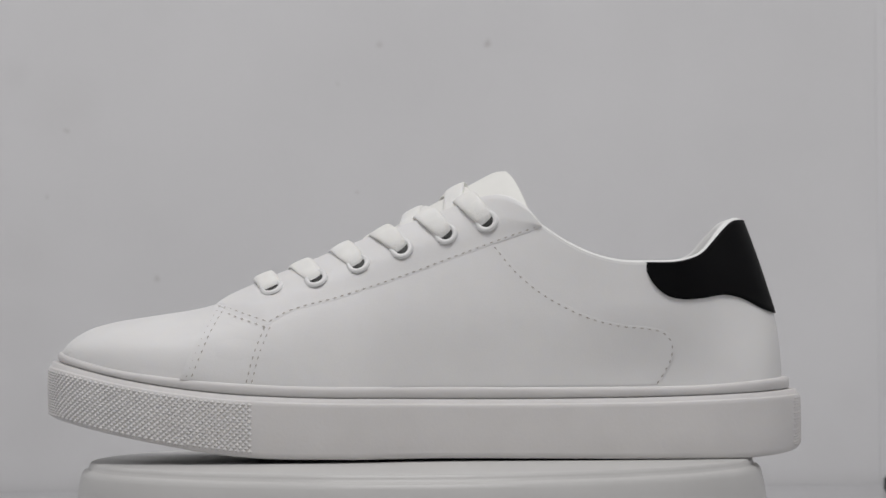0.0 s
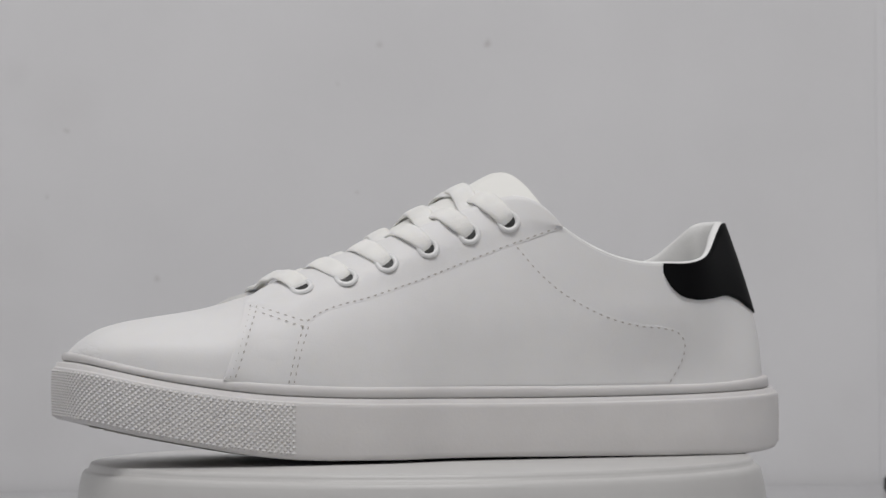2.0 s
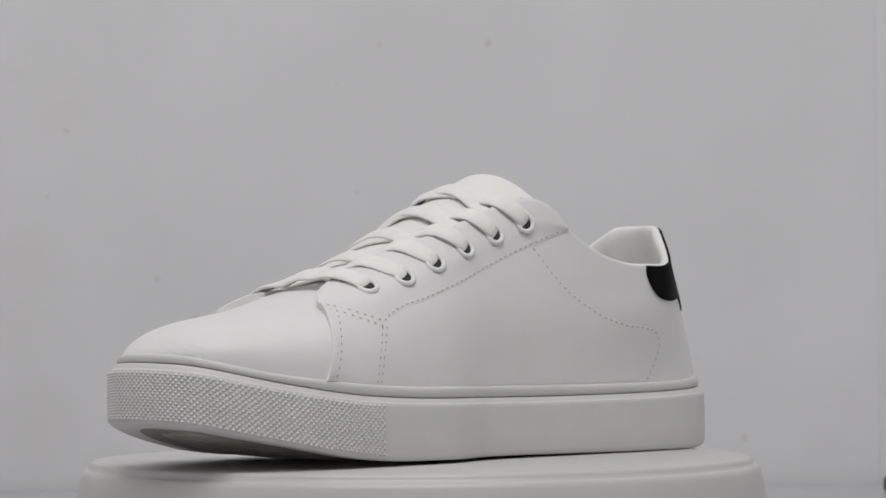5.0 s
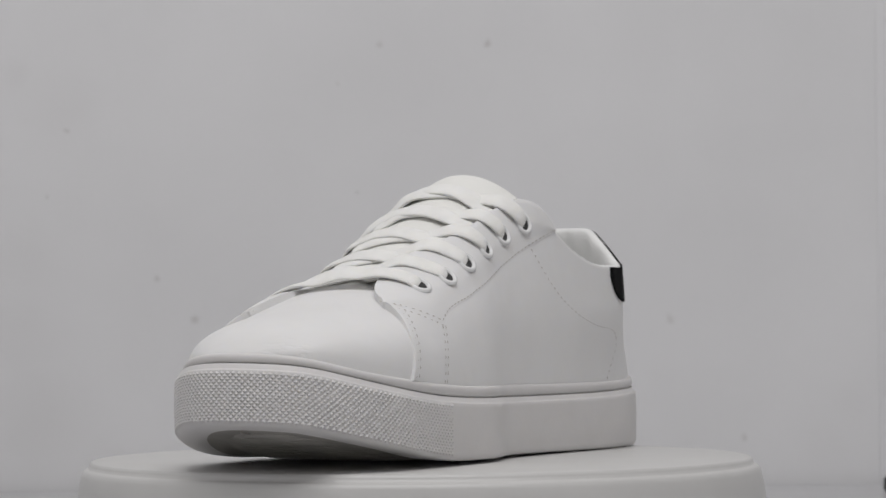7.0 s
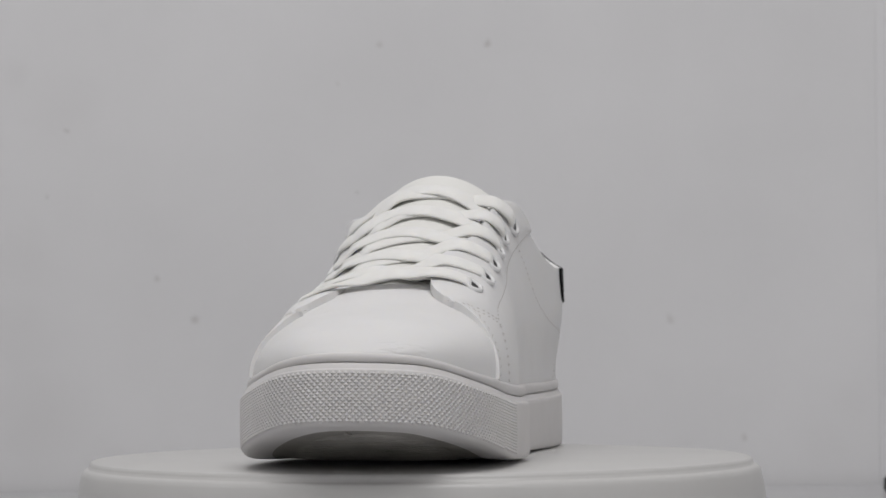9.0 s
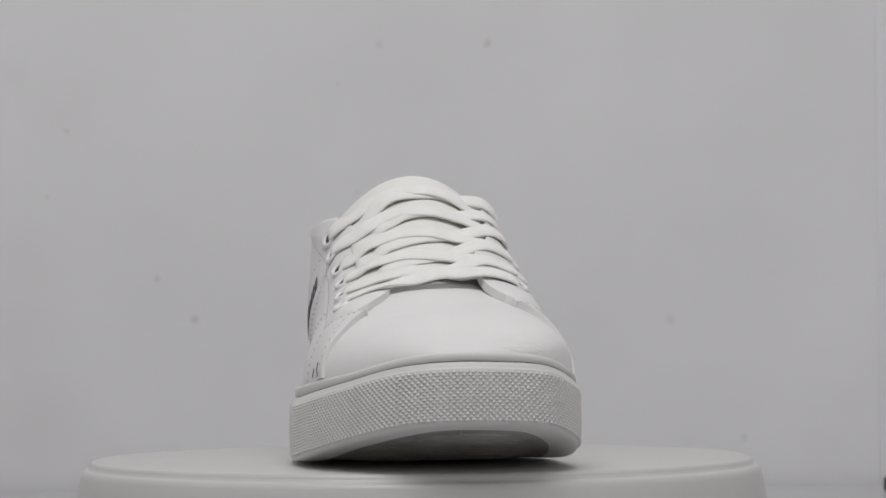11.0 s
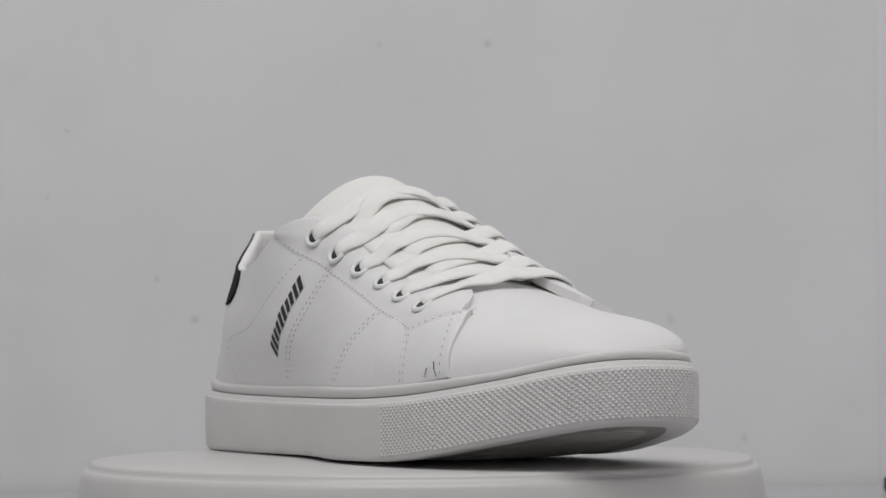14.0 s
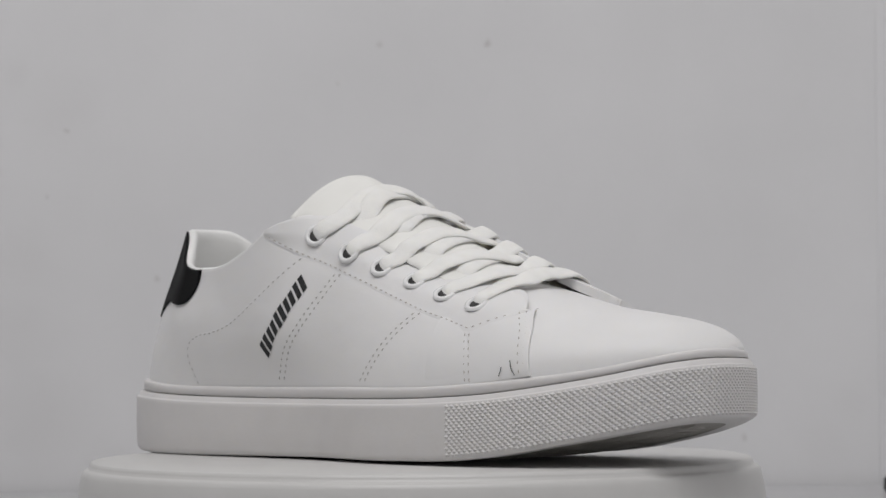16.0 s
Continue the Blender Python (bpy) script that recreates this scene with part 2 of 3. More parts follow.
def spline_loop(p, m):
    t = np.linspace(0, 1, m, endpoint=False)[:, None]
    out = []
    for i in range(len(p)):
        a, b, c, d = p[i - 1], p[i], p[(i + 1) % len(p)], p[(i + 2) % len(p)]
        out.append(((1 - t)**3 * a + (3 * t**3 - 6 * t**2 + 4) * b + (-3 * t**3 + 3 * t**2 + 3 * t + 1) * c + t**3 * d) / 6)
    return np.concatenate(out)


def resample_loop(p, n):
    q = np.vstack([p, p[:1]])
    d = np.concatenate([[0], np.cumsum(np.linalg.norm(np.diff(q, axis=0), axis=1))])
    t = np.linspace(0, d[-1], n, endpoint=False)
    return np.stack([np.interp(t, d, q[:, k]) for k in range(2)], 1)


NS = 320
SOLE = resample_loop(spline_loop(OUTLINE, 24), NS)
tan = np.roll(SOLE, -1, 0) - np.roll(SOLE, 1, 0)
tan /= np.linalg.norm(tan, axis=1)[:, None]
NORM = np.stack([tan[:, 1], -tan[:, 0]], 1)
if (NORM * SOLE).sum() < 0:
    NORM = -NORM


def inset(toe, heel, med, lat):
    nx, ny = NORM[:, 0], NORM[:, 1]
    d = nx**2 * np.where(nx < 0, toe, heel) + ny**2 * np.where(ny < 0, med, lat)
    for _ in range(6):
        d = (np.roll(d, 1) + 2 * d + np.roll(d, -1)) / 4
    return SOLE - NORM * d[:, None]


z_bot = curve_of([-150, -142, -130, -119, -97, -84, -66, -32, 12, 56, 100, 132, 146, 153],
                 [18.2, 16.8, 13.9, 11.4, 7.0, 4.6, 2.4, 1.3, 1.1, 0.6, 0.2, 0.4, 1.8, 3.2])
z_top = curve_of([-150, -141, -119, -97, -75, -53, -10, 56, 100, 144, 153], [39.0, 37.2, 32.2, 28.4, 25.7, 24.3, 23.2, 22.7, 23.2, 24.8, 25.3])
z_welt = curve_of([-150, -138, -119, -97, -75, -53, 12, 78, 111, 142, 153], [44.0, 41.3, 36.9, 33.8, 31.6, 30.2, 29.2, 28.6, 29.0, 31.0, 31.6])


def ring_strip(name, rows, mat, label, parent, cap=False, angle=None):
    """rows: pairs of a loop of plan points and their heights."""
    verts = []
    for i in range(NS):
        for loop, z in rows:
            verts.append((loop[i][0] * MM, loop[i][1] * MM, z[i] * MM))
    faces = grid_faces(NS, len(rows), wrap_u=True)
    if cap:
        for k in ((0,) if cap == 1 else (0, len(rows) - 1)):
            faces.append([i * len(rows) + k for i in range(NS)])
    return mesh_object(name, verts, faces, mat, parent, label, angle=angle)


def uniform(d):
    return SOLE - NORM * d


def scaled(loop, k):
    c = np.stack([np.clip(loop[:, 0], -100, 105), 0 * loop[:, 0] + 1.0], 1)
    return c + (loop - c) * k


sx = SOLE[:, 0]
zt, zb0, zw = z_top(sx), z_bot(sx), z_welt(sx)
ring_strip("outsole", [
    (uniform(7.0), zt + 1.4), (uniform(2.0), zt + 1.4), (uniform(1.25), zt + 1.1), (uniform(1.1), zt - 0.35), (uniform(0.75), zt - 0.55),
    (uniform(0.3), zt - 0.65), (uniform(0.0), zt - 1.1), (uniform(0.0), zt - 2.4), (uniform(-0.2), (zt + zb0) / 2), (uniform(0.0), zb0 + 2.6),
    (uniform(0.25), zb0 + 1.3), (uniform(0.9), zb0 + 0.4), (uniform(2.2), z_bot(uniform(2.2)[:, 0]) + 0.1),
    (uniform(5.0), z_bot(uniform(5.0)[:, 0])), (uniform(11.5), z_bot(uniform(11.5)[:, 0]) + 0.1)], RUBBER, "white rubber cupsole sidewall", shoe)

welt_in = inset(3.6, 4.2, 1.3, 2.2)
up_ring = inset(5.0, 7.2, 2.5, 4.0)
ease = np.array([min(max((q + 85) / 30, 0), max((95 - q) / 30, 0), 1.0) for q in up_ring[:, 0]])[:, None]
for _ in range(170):          # the leather bridges the step of the sole at the waist
    up_ring = up_ring + ease * ((np.roll(up_ring, 1, 0) + np.roll(up_ring, -1, 0)) / 2 - up_ring) / 2
depth = np.maximum(((SOLE - up_ring) * NORM).sum(1), ((SOLE - welt_in) * NORM).sum(1) + 1.0)
for _ in range(10):
    depth = np.maximum((np.roll(depth, 1) + 2 * depth + np.roll(depth, -1)) / 4, ((SOLE - welt_in) * NORM).sum(1) + 0.9)
up_ring = up_ring - NORM * (depth - ((SOLE - up_ring) * NORM).sum(1))[:, None]
gap = inset(4.9, 5.6, 2.6, 3.6)
ring_strip("welt", [(gap, zt - 0.6), (gap, zt + 1.75), (welt_in - NORM * 0.5, zt + 1.85), (welt_in, zt + 2.3), (welt_in, zw - 1.4),
                    (welt_in - NORM * 0.25, zw - 0.6), (welt_in - NORM * 0.8, zw - 0.15), (up_ring - NORM * 0.3, zw), (up_ring - NORM * 2.2, zw - 0.8)], RUBBER,
           "flat white rubber foxing strip", shoe)

# underside: tread plate with cross ribs
verts, faces = [], []
loops = [uniform(11.0), uniform(14.0), scaled(uniform(12.0), 0.7), scaled(uniform(12.0), 0.4), scaled(uniform(12.0), 0.1)]
for i in range(NS):
    for k, lp in enumerate(loops):
        verts.append((lp[i][0] * MM, lp[i][1] * MM, (float(z_bot(lp[i][0])) + (0.2 if k == 0 else 0.35)) * MM))
faces = grid_faces(NS, len(loops), wrap_u=True) + [[i * len(loops) + len(loops) - 1 for i in range(NS)]]
tread = mesh_object("tread", verts, faces, TREAD, shoe, "ribbed rubber tread, greyed for grime and the shade under the shoe")


def width_at(loop, x, side):
    pts = loop[loop[:, 1] * side > 0]
    pts = pts[np.argsort(pts[:, 0])]
    return float(np.interp(x, pts[:, 0], pts[:, 1]))


def tread_rib(x):
    lo, hi_ = width_at(uniform(16.0), x, -1), width_at(uniform(16.0), x, 1)
    verts, n = [], 9
    for i in range(n):
        y = lo + (hi_ - lo) * i / (n - 1)
        xc = x + 5.0 * (2 * i / (n - 1) - 1)**2
        for dx, dz in ((-1.3, 0.45), (-0.8, -0.5), (0.8, -0.5), (1.3, 0.45)):
            low = 0.45 + (dz - 0.45) * (1 - abs(2 * i / (n - 1) - 1)**4)
            verts.append(((xc + dx) * MM, y * MM, (float(z_bot(xc + dx)) + low) * MM))
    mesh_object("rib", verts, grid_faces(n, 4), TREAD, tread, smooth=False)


for k in range(15):
    tread_rib(-134.0 + 5.0 * k)

# knurled toe band: rows of small pyramids on the sidewall
cum = np.concatenate([[0], np.cumsum(np.linalg.norm(np.diff(np.vstack([SOLE, SOLE[:1]]), axis=0), axis=1))])


def at_arc(s):
    s = s % cum[-1]
    i = np.searchsorted(cum, s, side="right") - 1
    t = (s - cum[i]) / (cum[i + 1] - cum[i])
    j = (i + 1) % NS
    p, nrm = SOLE[i] * (1 - t) + SOLE[j] * t, NORM[i] * (1 - t) + NORM[j] * t
    return p, nrm / np.linalg.norm(nrm)


verts, faces = [], []
PITCH, ROWS = 2.36, 17
for r in range(ROWS):
    for s in np.arange(0, cum[-1], PITCH):
        s2 = s + (PITCH / 2 if r % 2 else 0)
        p, nrm = at_arc(s2)
        if (-65.5 if p[1] < 0 else -59.5) < p[0] < 147.5:
            continue
        top, bot = float(z_top(p[0])) - 1.5, float(z_bot(p[0])) + (1.3 if p[0] < -90 else 1.9)
        zc = bot + (top - bot) * (r + 0.5) / ROWS
        hz = (top - bot) / ROWS
        base = len(verts)
        for ds, dz, o in ((-PITCH / 2, 0, -0.05), (0, -hz, -0.05), (PITCH / 2, 0, -0.05), (0, hz, -0.05),
                          (-0.3, 0, 0.5), (0, -0.22, 0.5), (0.3, 0, 0.5), (0, 0.22, 0.5)):
            q, m = at_arc(s2 + ds)
            zz = min(max(zc + dz, bot - 0.4), top + 0.4)
            bulge = 0.2 * (1 - abs((zz - (top + bot) / 2) / (top - bot) * 2))
            e = q + m * (o + bulge)
            verts.append((e[0] * MM, e[1] * MM, zz * MM))
        faces += [tuple(base + i for i in t) for t in ((0, 1, 5, 4), (1, 2, 6, 5), (2, 3, 7, 6), (3, 0, 4, 7), (4, 5, 6, 7))]
tagged(mesh_object("toe_knurling", verts, faces, RUBBER, shoe, "white rubber diamond knurling round toe and heel", smooth=False), kind="stuff")

# ---- surface of the upper ----
lean = curve_of([20, 30, 46, 57, 67, 80, 95, 110], [0, 0, 1.0, 3.0, 6.0, 10.2, 15.6, 21])
h_med = curve_of([-150, -100, -90, -80, -58, -40, -24, -7, 10, 27, 48, 75, 150], [52, 57, 59.8, 64.0, 73.0, 80.5, 89, 100, 108, 121, 155, 210, 230])
h_lat = curve_of([-150, -100, -90, -80, -70, -60, -42, -25, -8, 6, 26, 48, 75, 150], [48, 53, 57, 62.3, 66.0, 67.0, 71, 76.5, 85, 97, 107, 150, 205, 230])
P_EXP, Q_EXP = 2.2, 3.2
tip = int(np.argmin(up_ring[:, 0]))
ring = np.roll(up_ring, -tip, axis=0)          # from the toe tip along one side to the heel and back
if ring[20][1] > 0:
    ring = np.roll(ring[::-1], 1, axis=0)
hi = int(np.argmax(ring[:, 0]))
med_half, lat_half = ring[: hi + 1], np.vstack([ring[hi:], ring[:1]])[::-1]


def half(side):
    return med_half if side < 0 else lat_half


def smoothstep(t):
    t = np.clip(t, 0, 1)
    return t * t * (3 - 2 * t)


def squeeze(xb, z, side):
    zb = float(z_welt(xb)) - 0.6
    h = float((h_med if side < 0 else h_lat)(xb))
    s = np.clip((z - zb) / (h - zb), 0, 0.9999)
    return (1 - s**P_EXP)**(1 / Q_EXP)


def base_y(xb, side):
    hf = half(side)
    return float(np.interp(xb, hf[:, 0], hf[:, 1]))


def ring_point(xb, yb, z, side):
    """Point of the upper over the base point (xb, yb) at height z."""
    yb = yb * (1 + (float(np.interp(xb, *WAIST[side])) - 1) * float(smoothstep((z - 26) / 34)))
    bulge = 4.2 * float(smoothstep((xb - 45) / 45)) * float(smoothstep((z - 30) / 32)) * (1 - 0.6 * float(smoothstep((xb - 100) / 40)))
    bulge *= float(smoothstep((15 - yb) / 35))
    bulge -= 3.1 * float(smoothstep((xb - 10) / 35)) * (1 - float(smoothstep((xb - 84) / 36))) * float(smoothstep((z - 25) / 26)) * float(smoothstep((yb - 5) / 25))
    if yb > 0:
        yb = yb * (1 - 0.18 * float(smoothstep((xb - 64) / 42)) * float(smoothstep((z - 52) / 30)))
    yb = yb * (1 - float(smoothstep((xb - (98 if yb < 0 else 108)) / (40 if yb < 0 else 32))) * (0.24 * float(smoothstep((z - 28) / 34)) + (0.05 if yb < 0 else 0.16) * float(smoothstep((z - 62) / 32))))
    return np.array([xb - float(lean(z)) * float(smoothstep((xb - 88) / 56)), yb * squeeze(xb, z, side) - bulge, z])


def side_point(x, z, side):
    xb = x
    for _ in range(6):
        xb = x + float(lean(z)) * float(smoothstep((xb - 88) / 56))
    xb = min(xb, float(half(side)[-1, 0]) - 0.02)
    return ring_point(xb, base_y(xb, side), z, side)


def side_normal(x, z, side):
    e = 0.4
    a = side_point(x + e, z, side) - side_point(x - e, z, side)
    b = side_point(x, z + e, side) - side_point(x, z - e, side)
    n = np.cross(a, b)
    n /= np.linalg.norm(n)
    return n if n[1] * side > 0 else -n


def z_at_width(x, w, side):
    zb = float(z_welt(x)) - 0.6
    h = float((h_med if side < 0 else h_lat)(x))
    r = min(abs(w / (base_y(x, side) * float(np.interp(x, *WAIST[side])))), 1.0)
    return zb + (h - zb) * (1 - r**Q_EXP)**(1 / P_EXP)


def coons(bottom, top, left, right, nu, nv):
    b, t, l, r = smooth_path(bottom, nu), smooth_path(top, nu), smooth_path(left, nv), smooth_path(right, nv)
    out = np.zeros((nu, nv, 2))
    for i in range(nu):
        u = i / (nu - 1)
        for j in range(nv):
            v = j / (nv - 1)
            out[i, j] = ((1 - v) * b[i] + v * t[i] + (1 - u) * l[j] + u * r[j]
                         - ((1 - u) * (1 - v) * b[0] + u * (1 - v) * b[-1] + (1 - u) * v * t[0] + u * v * t[-1]))
    return out


def panel(name, side, grid, thick, mat, label, low=None):
    """A leather panel laid on the upper, its border rolled down to the layer below."""
    nu, nv = grid.shape[:2]
    pts = np.zeros((nu + 2, nv + 2, 3))
    for i in range(nu + 2):
        for j in range(nv + 2):
            ii, jj = min(max(i - 1, 0), nu - 1), min(max(j - 1, 0), nv - 1)
            x, z = grid[ii, jj]
            edge = i in (0, nu + 1) or j in (0, nv + 1)
            rim = ii in (0, nu - 1) or jj in (0, nv - 1)
            full = thick(ii / (nu - 1), jj / (nv - 1))
            o = (-0.4 if full < 0.7 else -2.5) if edge else (full * 0.72 if rim else full)
            n = side_normal(x, z, side)
            pts[i, j] = side_point(x, z, side) + n * o
    return mesh_object(name, pts.reshape(-1, 3) * MM, grid_faces(nu + 2, nv + 2), mat, shoe, label, angle=38)


# vamp over the toe
h_vamp = curve_of([-144.6, -142.5, -140, -133, -124, -112, -101, -90, -82, -65, -48, -30], [41.2, 44.4, 47.0, 51.8, 54.8, 56.9, 58.5, 60.2, 62.1, 67.0, 71.2, 74.0])
verts = []
x0, x1, NX, NA = float(ring[0][0]) + 0.05, -46.0, 60, 49
for i in range(NX):
    t = i / (NX - 1)
    x = x0 + (x1 - x0) * (1 - math.cos(t * math.pi / 2))
    a, b = base_y(x, -1), base_y(x, 1)
    zb = float(z_welt(x)) - 1.0
    hv = max(float(h_vamp(x)), zb + 0.2)
    for j in range(NA):
        p = -math.pi / 2 + math.pi * j / (NA - 1)
        sn, cs = math.sin(p), math.cos(p)
        y = (a + b) / 2 + (b - a) / 2 * math.copysign(abs(sn)**(0.82 if sn < 0 else 0.94), sn)
        verts.append((x * MM, y * MM, (zb + (hv - zb) * max(cs, 0)**(0.66 if sn < 0 else 0.90)) * MM))
mesh_object("vamp", verts, grid_faces(NX, NA), VAMP, shoe, "smooth white leather toe cap")

# quarters: one sheet from each front edge back to the heel seam
z_rim = curve_of([48, 57, 68, 79, 90, 104, 116, 124, 132, 140, 146], [91.4, 85.2, 79.8, 77.1, 76.8, 77.3, 80.5, 85.0, 89.6, 93.6, 94.2])
flap_w = curve_of([-84, -80.5, -77.5, -74.5, -71, -67, -62, -56, -30, 0, 26, 38, 48], [36, 31, 26.8, 23.6, 21.2, 19.6, 18.6, 18.0, 18.5, 21.0, 25.0, 30.5, 39.5])


cap_med = curve_of([-90, -57.5, -40.2, -23.7, -7, 10.6, 20, 27, 33, 38, 43, 48], [75, 74.5, 79.5, 85.5, 91.5, 97.8, 101.3, 103.2, 103.2, 101.4, 97.4, 91.4])
cap_lat = curve_of([-90, -59.5, -42.1, -25.4, -8.6, 7, 18, 26, 33, 38, 43, 48], [70, 68.5, 73.0, 78.3, 84.0, 90.5, 94.6, 96.6, 96.6, 95.2, 93.4, 91.4])


def top_of(xb, side):
    if xb >= 48:
        return float(z_rim(xb))
    z = z_at_width(xb, min(float(flap_w(xb)), abs(base_y(xb, side)) * 0.98), side)
    cap = float((cap_med if side < 0 else cap_lat)(xb))
    return min(z, cap) if xb < 10 else cap


def front_z(xb):
    return 33.0 + (xb + 93.0) * 2.0


for side, nm in ((-1, "medial"), (1, "lateral")):
    hf = half(side)
    xs = np.concatenate([np.linspace(-92.5, 100, 90), 100 + (hf[-1, 0] - 100) * np.sin(np.linspace(0, 1, 34)[1:] * math.pi / 2)])
    verts, NV = [], 22
    for xb in xs:
        yb = base_y(xb, side)
        zb = float(z_welt(xb)) - 1.2
        zt_ = top_of(xb, side)
        if xb < -76:
            zt_ = min(zt_, front_z(xb))
        for j in range(NV):
            z = zb + (zt_ - zb) * j / (NV - 1)
            verts.append(ring_point(xb, yb, z, side) * MM)
    mesh_object("quarter", verts, grid_faces(len(xs), NV), LEATHER, shoe, "smooth white leather quarter panel")

# eyelet places and panels
EYE_X = {-1: [-57.5, -40.2, -23.7, -7.0, 10.6, 26.7], 1: [-59.5, -42.1, -25.4, -8.6, 7.0, 25.2]}
EYE_Z = {-1: [67.2, 70.9, 76.7, 82.8, 88.5, 93.4], 1: [60.0, 64.2, 69.4, 75.1, 81.3, 88.6]}
LINES = {
    -1: dict(front=[(-92.5, 33), (-89, 41.5), (-85, 50.7), (-79.5, 60.8)], top=[(-79.5, 60.8), (-69, 57), (-59, 53.6)],
             back=[(-66.5, 30.5), (-63.5, 42), (-59, 53.6)],
             seam=[(-59, 53.6), (-53, 57), (-31, 63.5), (-9, 70.6), (13, 78.6), (30, 84.8), (48, 91.0)],
             heel=[(30, 84.8), (39, 73.9), (48, 66.1), (57, 60.6), (68, 55.6), (79, 52.7), (90, 51.5), (96, 49.9), (99, 46.5), (99, 40.4), (96.5, 35), (93, 29.5)]),
    1: dict(front=[(-93.5, 34), (-91.5, 42), (-88.6, 50), (-83.0, 57.6)], top=[(-83.0, 57.6), (-72, 54), (-62, 50.6)],
            back=[(-67, 31), (-65, 41), (-62, 50.6)],
            seam=[(-62, 50.6), (-50, 54), (-32, 59), (-17.7, 64), (12, 75), (30, 81.2), (48, 89.0)],
            heel=[(30, 81.2), (43.6, 70.8), (59.7, 60), (71, 54), (82.6, 51), (92, 49.5), (98, 46), (98.5, 40), (96, 35), (93, 29.5)])}

for side in (-1, 1):
    L = LINES[side]
    f, t, b, s = L["front"], L["top"], L["back"], L["seam"]
    g = coons([f[0], b[0]], t, f, b, 16, 18)
    panel("front_panel", side, g, lambda u, v: 0.3 + 1.8 * (1 - u)**5, LEATHER, "white leather strip beside the toe cap")
    edge = [(f[-1][0], f[-1][1] + 0.4)]
    for x in (*((-81, -79.5) if side > 0 else ()), -78, -76.5, -75, -73.5, -72, -70, -68, -65, -62, -58, -53, -48, -36, -24, -12, 0, 12, 24, 30, 34, 38, 42, 45, 47.9):
        edge.append((x, top_of(x, side) + 0.2))
    bottom = [t[0], *t[1:], *s[1:]]
    nu = 110
    g = coons(bottom, edge, [t[0], edge[0]], [s[-1], edge[-1]], nu, 20)
    panel("eyestay", side, g, lambda u, v: max(0.32 + 1.05 * smoothstep(v * 2.0 - 0.1), 1.5 * max(0.0, 1 - u / 0.1)**2), LEATHER, "white leather eyelet facing")
    # middle panel between the strip and the heel curve
    low = [(x, float(z_welt(x)) - 1.0) for x in np.linspace(b[0][0], L["heel"][-1][0], 12)]
    k = [q[0] for q in s].index(30)
    g = coons(low, s[: k + 1], b, L["heel"][::-1], 60, 26)
    panel("side_panel", side, g, lambda u, v: 0.25, LEATHER, "smooth white leather side panel")


# cream backing on the inside of each facing
for side in (-1, 1):
    verts, xs = [], np.linspace(-80, 46, 64)
    for x in xs:
        for j in range(8):
            z = top_of(x, side) - 0.1 - (0.2 + 12.0 * j / 7)
            z = max(z, float(z_welt(x)) + 3)
            verts.append((side_point(x, z, side) - side_normal(x, z, side) * (2.3 + 0.5 * min(j, 2) / 2)) * MM)
    mesh_object("facing_lining", verts, grid_faces(len(xs), 8), FOAM, shoe, "cream fabric backing of the eyelet facing")

# ---- stitching ----
def stitch_line(points, side, lift, mat, pitch=3.0, length=1.8, width=0.6):
    q = smooth_path(points, 400)
    w = np.array([side_point(x, z, side) for x, z in q])
    d = np.concatenate([[0], np.cumsum(np.linalg.norm(np.diff(w, axis=0), axis=1))])
    n = max(2, int(d[-1] / pitch))
    verts, faces = [], []
    for i in range(n):
        m = (i + 0.5) * d[-1] / n
        ends = []
        for s in (m - length / 2, m, m + length / 2):
            x, z = np.interp(s, d, q[:, 0]), np.interp(s, d, q[:, 1])
            ends.append((side_point(x, z, side), side_normal(x, z, side)))
        along = ends[2][0] - ends[0][0]
        along /= np.linalg.norm(along)
        nn = ends[1][1]
        across = np.cross(nn, along) * width / 2
        base = len(verts)
        mid = ends[1][0]
        for c in (ends[0][0] + nn * (lift - 0.15), mid + across + nn * lift, ends[2][0] + nn * (lift - 0.15), mid - across + nn * lift,
                  mid + nn * (lift + 0.12)):
            verts.append(c * MM)
        faces += [(base, base + 1, base + 4), (base + 1, base + 2, base + 4), (base + 2, base + 3, base + 4), (base + 3, base, base + 4)]
    return tagged(mesh_object("stitching", verts, faces, mat, shoe, "row of small stitches, greyed for groove and needle-hole shade"), kind="stuff")


def shifted(pts, dx, dz=0.0):
    return [(a + dx, b + dz) for a, b in pts]


for side in (-1, 1):
    L = LINES[side]
    th = THREAD
    stitch_line(shifted(L["front"], 2.0), side, 1.45, th)
    stitch_line(shifted(L["front"], 4.1), side, 1.2, th)
    stitch_line(shifted(L["back"], -0.8), side, 0.42, th)
    stitch_line(shifted(L["back"], 1.3), side, 0.38, th)
    stitch_line(shifted(L["top"], 0, 1.2), side, 0.55, th)
    if side < 0:
        stitch_line(shifted(L["top"], 0, -1.2), side, 0.75, th)
    stitch_line(shifted(L["seam"][:-1] + [(46.5, L["seam"][-1][1] - 0.6)], 0, 0.9), side, 0.52, th, 2.9)
    stitch_line(shifted(L["heel"], -1.2, -0.6), side, 0.4, th if side < 0 else SHADED_THREAD, 3.0)
for pts in ([(8.5, 74.0), (22.5, 57), (33.5, 43.6), (39.5, 31.1)], [(-36.0, 58.2), (-24.9, 48), (-16, 37), (-11.8, 31)]):
    for dx in (0.0, 3.0):
        stitch_line(shifted(pts, dx), 1, 0.38, SHADED_THREAD, 2.8, width=0.8)

